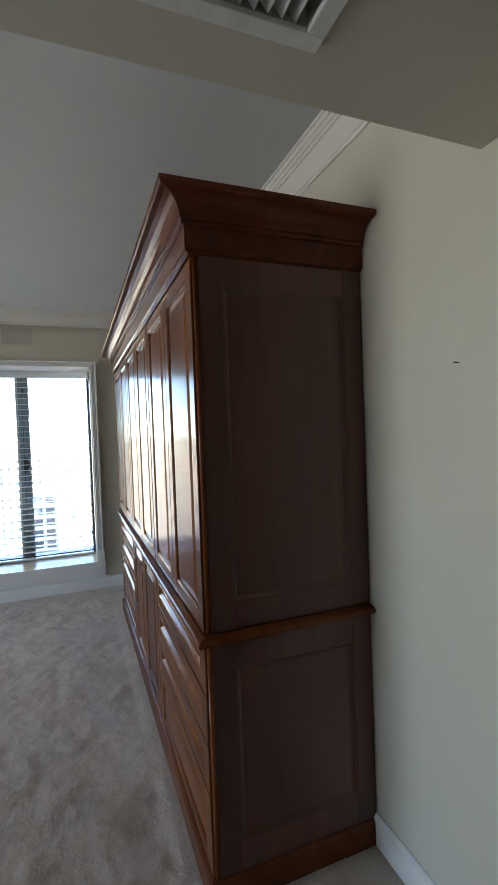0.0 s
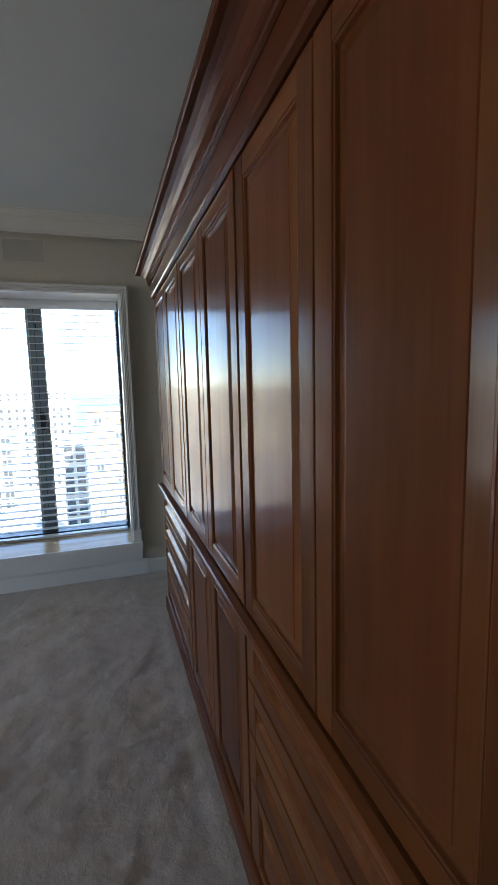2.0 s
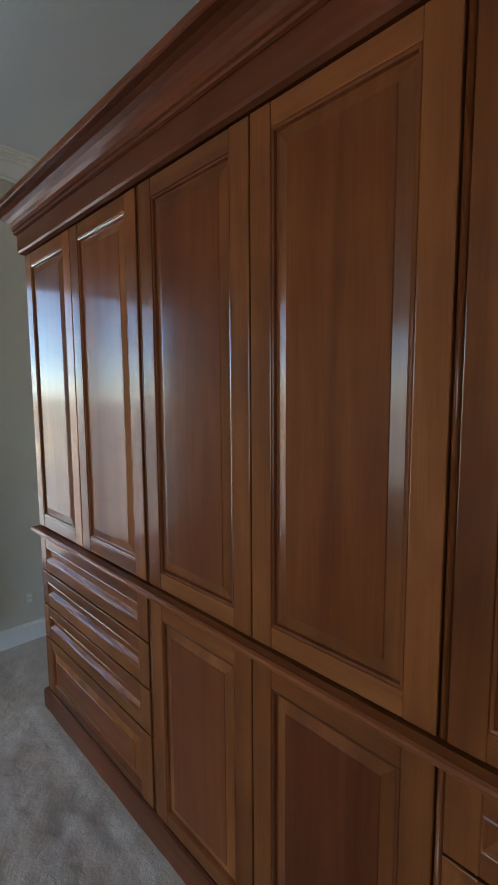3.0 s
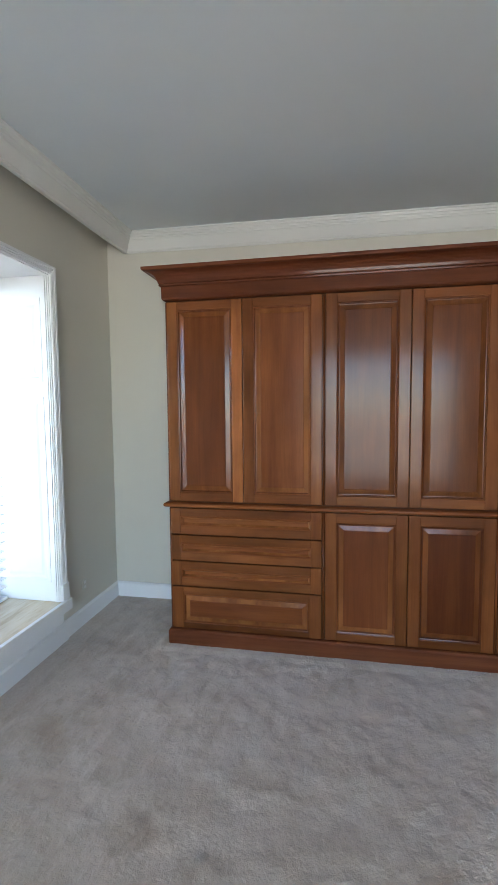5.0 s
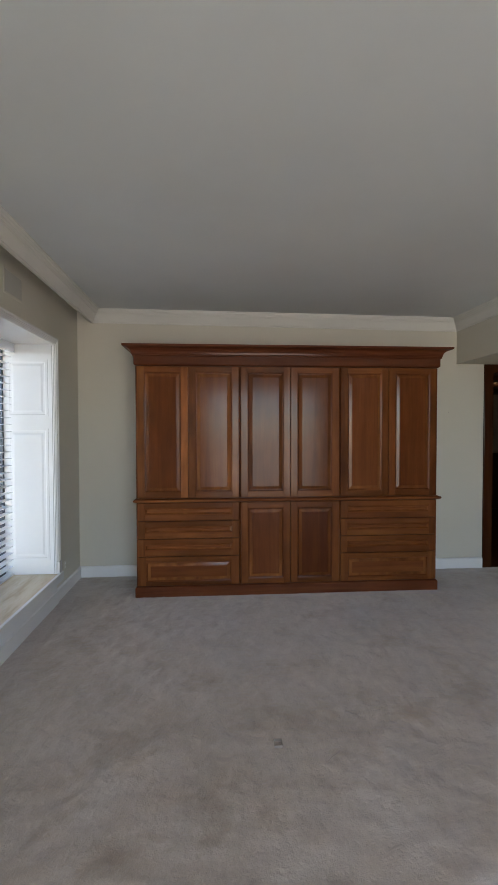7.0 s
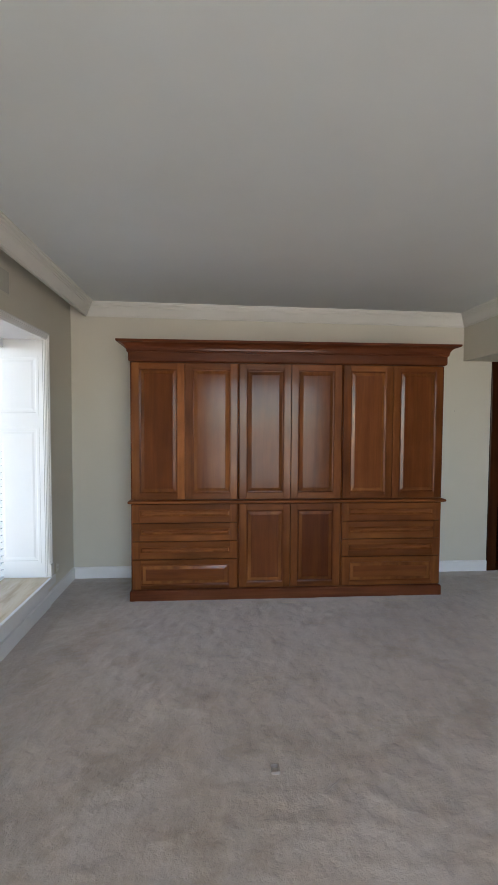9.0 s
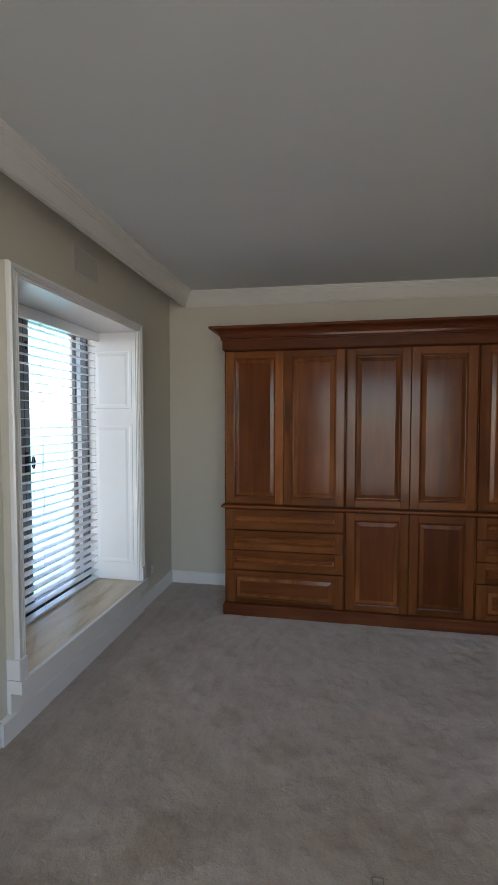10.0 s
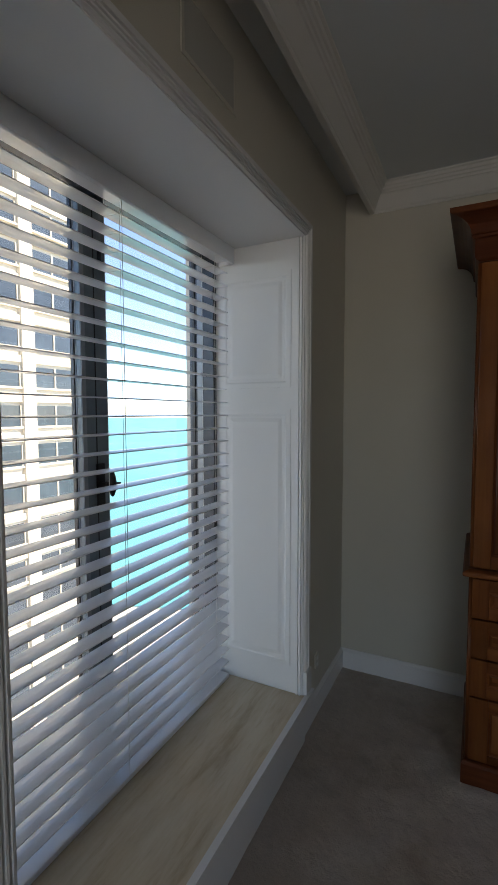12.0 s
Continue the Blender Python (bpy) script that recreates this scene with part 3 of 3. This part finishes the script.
LOBBY_WALL = paint("lobby_wall_paint", (0.42, 0.33, 0.25), 0.6)
LOBBY_FLOOR = stained_wood("lobby_wood_floor", 1, 0.9, 0.25)
LY = 4.2
LX, LZ = 6.6, 2.25
structure("wall_lobby", boxes((3.2, 3.3, YN + 0.2, LY, -0.05, 2.6), (LX, LX + 0.1, YN + 0.2, LY, -0.05, 2.6), (3.2, LX + 0.1, LY, LY + 0.1, -0.05, 2.6)), LOBBY_WALL, "brown painted lobby wall", "wall")
structure("floor_lobby", boxes((3.2, LX, YN + 0.2, LY, -0.1, -0.004), (DX0, DX1, YN, YN + 0.2, -0.1, -0.002)), LOBBY_FLOOR, "dark reddish wooden lobby floor", "floor")
structure("ceiling_lobby", boxes((3.2, LX + 0.1, YN + 0.2, LY + 0.1, LZ, 2.6)), LOBBY_WALL, "brown painted lobby ceiling", "ceiling")
structure("trim_lobby_wainscot", boxes((3.3, LX - 0.03, LY - 0.03, LY, 0, 1.05), (LX - 0.03, LX, YN + 0.2, LY, 0, 1.05), (3.3, 3.33, YN + 0.2, LY - 0.03, 0, 1.05)), DOOR_WOOD, "dark wooden lobby wainscot", "wainscot")
structure("trim_lobby_beam", boxes((3.3, LX, 1.2, 1.5, LZ - 0.16, LZ), (3.3, LX, 2.0, 2.35, LZ - 0.16, LZ), (3.3, LX, 3.0, 3.4, LZ - 0.16, LZ)), DOOR_WOOD, "dark wooden ceiling beams in the lobby", "beam")
GLOW, gn, gl, gb = nodes_of("lamp_glow")
gb.inputs["Emission Color"].default_value, gb.inputs["Emission Strength"].default_value = (1.0, 0.62, 0.3, 1), 2.0
for x, y in ((4.75, 1.75), (5.5, 3.3)):
    sp = thing("ceiling_spotlight", (x, y, LZ), "small warm recessed ceiling spotlight", "lamp", "lobby spotlights")
    part("ring", rod(bmesh.new(), (x, y, LZ - 0.014), (x, y, LZ), 0.05, 20), STEEL, sp)
    part("bulb", rod(bmesh.new(), (x, y, LZ - 0.02), (x, y, LZ - 0.013), 0.03, 16), GLOW, sp)
    sl = bpy.data.lights.new("spotlight", "POINT")
    sl.energy, sl.color, sl.shadow_soft_size = 0.12, (1.0, 0.6, 0.3), 0.03
    new("spotlight", sl).location = (x, y, LZ - 0.06)

# ---------------------------------------------------------------- fixtures
vent = thing("ceiling_vent", ((VX0 + VX1) / 2, (VY0 + VY1) / 2, ZS), "white framed air vent with dark gaps in the soffit", "vent")
part("frame", boxes((VX0 - 0.03, VX0 + 0.004, VY0 - 0.03, VY1 + 0.03, ZS - 0.010, ZS + 0.001), (VX1 - 0.004, VX1 + 0.03, VY0 - 0.03, VY1 + 0.03, ZS - 0.010, ZS + 0.001), (VX0 + 0.004, VX1 - 0.004, VY0 - 0.03, VY0 + 0.004, ZS - 0.010, ZS + 0.001), (VX0 + 0.004, VX1 - 0.004, VY1 - 0.004, VY1 + 0.03, ZS - 0.010, ZS + 0.001), bevel=0.002), VENT_WHITE, vent)
part("backing", boxes((VX0, VX1, VY0, VY1, ZS + 0.10, ZS + 0.13)), VENT_DARK, vent)
slat2 = None
k = 0
y = VY0 + 0.02
while y < VY1 - 0.01:
    if slat2 is None:
        bm = bmesh.new()
        box(bm, VX0 + 0.004, VX1 - 0.004, -0.0012, 0.0012, -0.013, 0.013)
        slat2 = mesh_of("vent_slat", bm, VENT_WHITE)
    o = new("vent_slat", slat2)
    o.location, o.rotation_euler, o.parent = (0, y, ZS + 0.012), (radians(35), 0, 0), vent
    y += 0.025

grille = thing("wall_grille", (XW, -0.78, 2.51), "painted air grille above the window", "grille")
part("frame", boxes((XW - 0.001, XW + 0.004, -0.945, -0.655, 2.405, 2.418), (XW - 0.001, XW + 0.004, -0.945, -0.655, 2.567, 2.58), (XW - 0.001, XW + 0.004, -0.945, -0.932, 2.418, 2.567), (XW - 0.001, XW + 0.004, -0.668, -0.655, 2.418, 2.567)), WALL, grille)
part("plate", boxes((XW - 0.001, XW + 0.0018, -0.932, -0.668, 2.418, 2.567)), GRILLE, grille, "slightly darker painted plate")

outlet = thing("wall_outlet", (XW, 0.17, 0.205), "cream plastic wall outlet above the baseboard", "outlet")
part("plate", boxes((XW - 0.001, XW + 0.008, 0.148, 0.192, 0.225, 0.295), bevel=0.003), PLASTIC, outlet)
for z in (0.244, 0.276):
    part("socket", boxes((XW + 0.007, XW + 0.010, 0.160, 0.180, z - 0.009, z + 0.009)), VENT_WHITE, outlet)

nail = thing("nail", (3.2, YN, 1.676), "small dark nail driven into the painted wall", "nail")
part("shank", rod(bmesh.new(), (3.2, YN + 0.01, 1.676), (3.2, YN - 0.014, 1.678), 0.0014, 8), BLACK, nail)
part("head", rod(bmesh.new(), (3.2, YN - 0.014, 1.678), (3.2, YN - 0.016, 1.678), 0.0024, 10), BLACK, nail)

DENT = plain("flattened_dark_pile", (0.31, 0.27, 0.235), 0.95)
mark = thing("carpet_mark", (1.01, -1.966, 0), "small dark square outline pressed into the carpet", "mark")
part("outline", boxes((0.990, 1.030, -1.990, -1.986, -0.012, 0.0015), (0.990, 1.030, -1.946, -1.942, -0.012, 0.0015), (0.990, 0.994, -1.986, -1.946, -0.012, 0.0015), (1.026, 1.030, -1.986, -1.946, -0.012, 0.0015)), DENT, mark)
thread = thing("loose_thread", (1.25, -2.08, 0), "short dark thread lying on the carpet", "thread")
part("strand", rod(rod(rod(bmesh.new(), (1.212, -2.115, 0.0015), (1.24, -2.085, 0.0025), 0.0016, 6), (1.24, -2.085, 0.0025), (1.262, -2.07, 0.002), 0.0016, 6), (1.262, -2.07, 0.002), (1.29, -2.045, 0.0015), 0.0016, 6), DENT, thread)

# frayed pile along the foot of the wardrobe
bm = bmesh.new()
rnd = random.Random(5)
for k in range(150):
    along = rnd.random()
    x, y = (2.78 * along, -0.003 - 0.012 * rnd.random()) if k < 120 else (2.783 + 0.012 * rnd.random(), 0.6 * along)
    hgt, w, a = rnd.uniform(0.002, 0.009), rnd.uniform(0.003, 0.009), rnd.uniform(0, 6.28)
    base = [bm.verts.new((x + w * math.cos(a + q * 2.09), y + 0.6 * w * math.sin(a + q * 2.09), -0.006)) for q in range(3)]
    tip = bm.verts.new((x + rnd.uniform(-0.006, 0.006), y - rnd.uniform(0, 0.004), hgt))
    for q in range(3):
        bm.faces.new((base[q], base[(q + 1) % 3], tip))
tagged(new("carpet_fringe", mesh_of("carpet_fringe", bm, CARPET)), "frayed beige carpet pile along the wardrobe plinth", "carpet", "", "stuff")

# ---------------------------------------------------------------- outside: sea, city, neighbouring towers
ZG = -45.0
def sea_material():
    m, n, l, b = nodes_of("turquoise_sea")
    c = coords(n, l)
    col = ramp(n, l, noise_at(n, l, c, 0.004, 5, (1, 3, 1)), [(0.3, (0.075, 0.30, 0.325)), (0.7, (0.12, 0.37, 0.385))])
    l.new(col, b.inputs["Base Color"])
    b.inputs["Roughness"].default_value = 0.5
    b.inputs["Specular IOR Level"].default_value = 0.2
    return m


SEA = sea_material()
SAND = plain("pale_city_ground", (0.42, 0.40, 0.36), 0.9, 0, 0.2, 0.05)
bm = bmesh.new()
g = 4500.0
f = bm.faces.new([bm.verts.new(p) for p in ((-g, -g, ZG), (g, -g, ZG), (g, g, ZG), (-g, g, ZG))])
structure("ground", bm, SAND, "pale city ground far below", "ground")
bm = bmesh.new()
bm.faces.new([bm.verts.new(p) for p in ((-g, -1383, ZG + 0.3), (-350, -10, ZG + 0.3), (-69, 83, ZG + 0.3), (g, 1590, ZG + 0.3), (g, g, ZG + 0.3), (-g, g, ZG + 0.3))])
structure("water", bm, SEA, "bright turquoise sea reaching the horizon", "sea")

F_WHITE = plain("white_render_facade", (0.56, 0.515, 0.42), 0.8, 0, 0.05, 0.4)
F_CREAM = plain("cream_render_facade", (0.36, 0.275, 0.13), 0.8, 0, 0.06, 0.4)
F_GREY = plain("grey_facade", (0.42, 0.43, 0.43), 0.7, 0, 0.08, 0.4)
F_ROOF = plain("pale_flat_roof", (0.5, 0.48, 0.44), 0.9, 0, 0.1, 0.4)
F_PANE = plain("dark_facade_pane", (0.045, 0.06, 0.075), 0.06, 0, 0.3, 0.3)


def tower(label, x, y0, y1, depth, top, wallm, storey, bays, pane_w, pane_h, panes=1, ribs=0.0, rows=99, skip=()):
    """A building whose facade looks to +x at x, from y0 to y1; its windows sit behind ribs and bands."""
    t = thing("apartment_building", (x - depth / 2, (y0 + y1) / 2, ZG), label, "building", "city buildings")
    part("wall", boxes((x - depth, x, y0, y1, ZG, top)), wallm, t)
    part("roof", boxes((x - depth + 0.4, x - 0.4, y0 + 0.4, y1 - 0.4, top, top + 0.25)), F_ROOF, t)
    part("parapet", boxes((x - 0.35, x + 0.15, y0 - 0.15, y1 + 0.15, top, top + 0.9), (x - depth, x - 0.35, y0 - 0.15, y0 + 0.3, top, top + 0.9), (x - depth, x - 0.35, y1 - 0.3, y1 + 0.15, top, top + 0.9)), wallm, t)
    step = (y1 - y0) / bays
    n = min(rows, int((top - ZG - 2) / storey))
    pm = fm = None
    for r in range(n):
        z = top - storey * (r + 0.55)
        for c in range(bays):
            if (r, c) in skip:
                continue
            yc = y0 + step * (c + 0.5)
            if pm is None:
                bm = box(bmesh.new(), -0.02, 0.05, -pane_w / 2, pane_w / 2, -pane_h / 2, pane_h / 2)
                pm = mesh_of("window", bm, F_PANE)
                bm = bmesh.new()
                for q in range(panes + 1):
                    yy = -pane_w / 2 + pane_w * q / panes
                    box(bm, 0.0, 0.13, yy - 0.06, yy + 0.06, -pane_h / 2, pane_h / 2)
                box(bm, 0.0, 0.25, -pane_w / 2 - 0.1, pane_w / 2 + 0.1, -pane_h / 2 - 0.15, -pane_h / 2)
                fm = mesh_of("window_frame", bm, F_WHITE)
            w = new("window", pm)
            w.location, w.parent = (x, yc, z), t
            f = new("window_frame", fm)
            f.parent = w
            f.location = (x, yc, z)
    if ribs:
        for c in range(bays + 1):
            yy = y0 + step * c
            part("pilaster", boxes((x, x + ribs, yy - (step - pane_w) / 2 + 0.1, yy + (step - pane_w) / 2 - 0.1, ZG, top)), wallm, t)
        for r in range(n):
            z = top - storey * r
            part("band", boxes((x, x + ribs * 0.6, y0, y1, z - storey * 0.55 + pane_h / 2 + 0.25, z - storey * 0.55 + pane_h / 2 + 0.75)), wallm, t)
    return t


tower("tall white apartment tower with wide window bands", -31.0, 8.0, 29.0, 14.0, 30.0, F_WHITE, 3.0, 3, 5.7, 1.6, 3, 0.35)
tower("white office block with a grid of small windows", -210.0, -42.0, -13.0, 30.0, -5.5, F_WHITE, 3.2, 10, 1.4, 1.5)
tower("cream apartment block with few windows", -100.0, -3.6, 22.0, 20.0, -3.6, F_CREAM, 3.4, 6, 1.6, 1.3, 2, 0.0, 12, {(r, c) for r in range(12) for c in range(6) if (5 * r + 3 * c) % 7 > 2})
tower("narrow grey glazed block", -130.0, -11.5, -5.5, 12.0, -13.0, F_GREY, 3.0, 2, 2.3, 2.0, 1)
tower("low white block with wide windows", -150.0, -38.0, -27.0, 20.0, -12.0, F_WHITE, 3.3, 3, 2.6, 1.8, 2)
tower("pale low block beside the street", -85.0, -30.0, -12.0, 16.0, -24.0, F_GREY, 3.3, 6, 2.2, 1.8, 2)
tower("white block farther off", -320.0, -135.0, -21.0, 30.0, 0.2, F_WHITE, 3.2, 24, 2.0, 1.5, 1, 0.0, 8)

settle()
# the ceiling falls a little towards the entrance
fall = Matrix.Translation((-0.5, 0, ZC)) @ Matrix.Rotation(radians(0.55), 4, "Y") @ Matrix.Translation((0.5, 0, -ZC))
for ob in [o for o in scene.objects if o.name in ("ceiling", "trim_crown")]:
    ob.matrix_basis = fall @ ob.matrix_basis
# the window wall with all that it carries turns a little out of square, about its north corner
turn = Matrix.Translation((XW, YN, 0)) @ Matrix.Rotation(-math.atan(SKEW), 4, "Z") @ Matrix.Translation((-XW, -YN, 0))
for ob in [o for o in scene.objects if o.parent is None]:
    if ob.name in ("wall_west", "baseboard_west", "baseboard_west_south", "baseboard_window", "window_1", "window_blind", "wall_grille", "wall_outlet") or ob.name.startswith(("trim_reveal", "trim_window", "trim_plinth", "trim_sill", "trim_stool", "trim_apron")):
        ob.matrix_basis = turn @ ob.matrix_basis
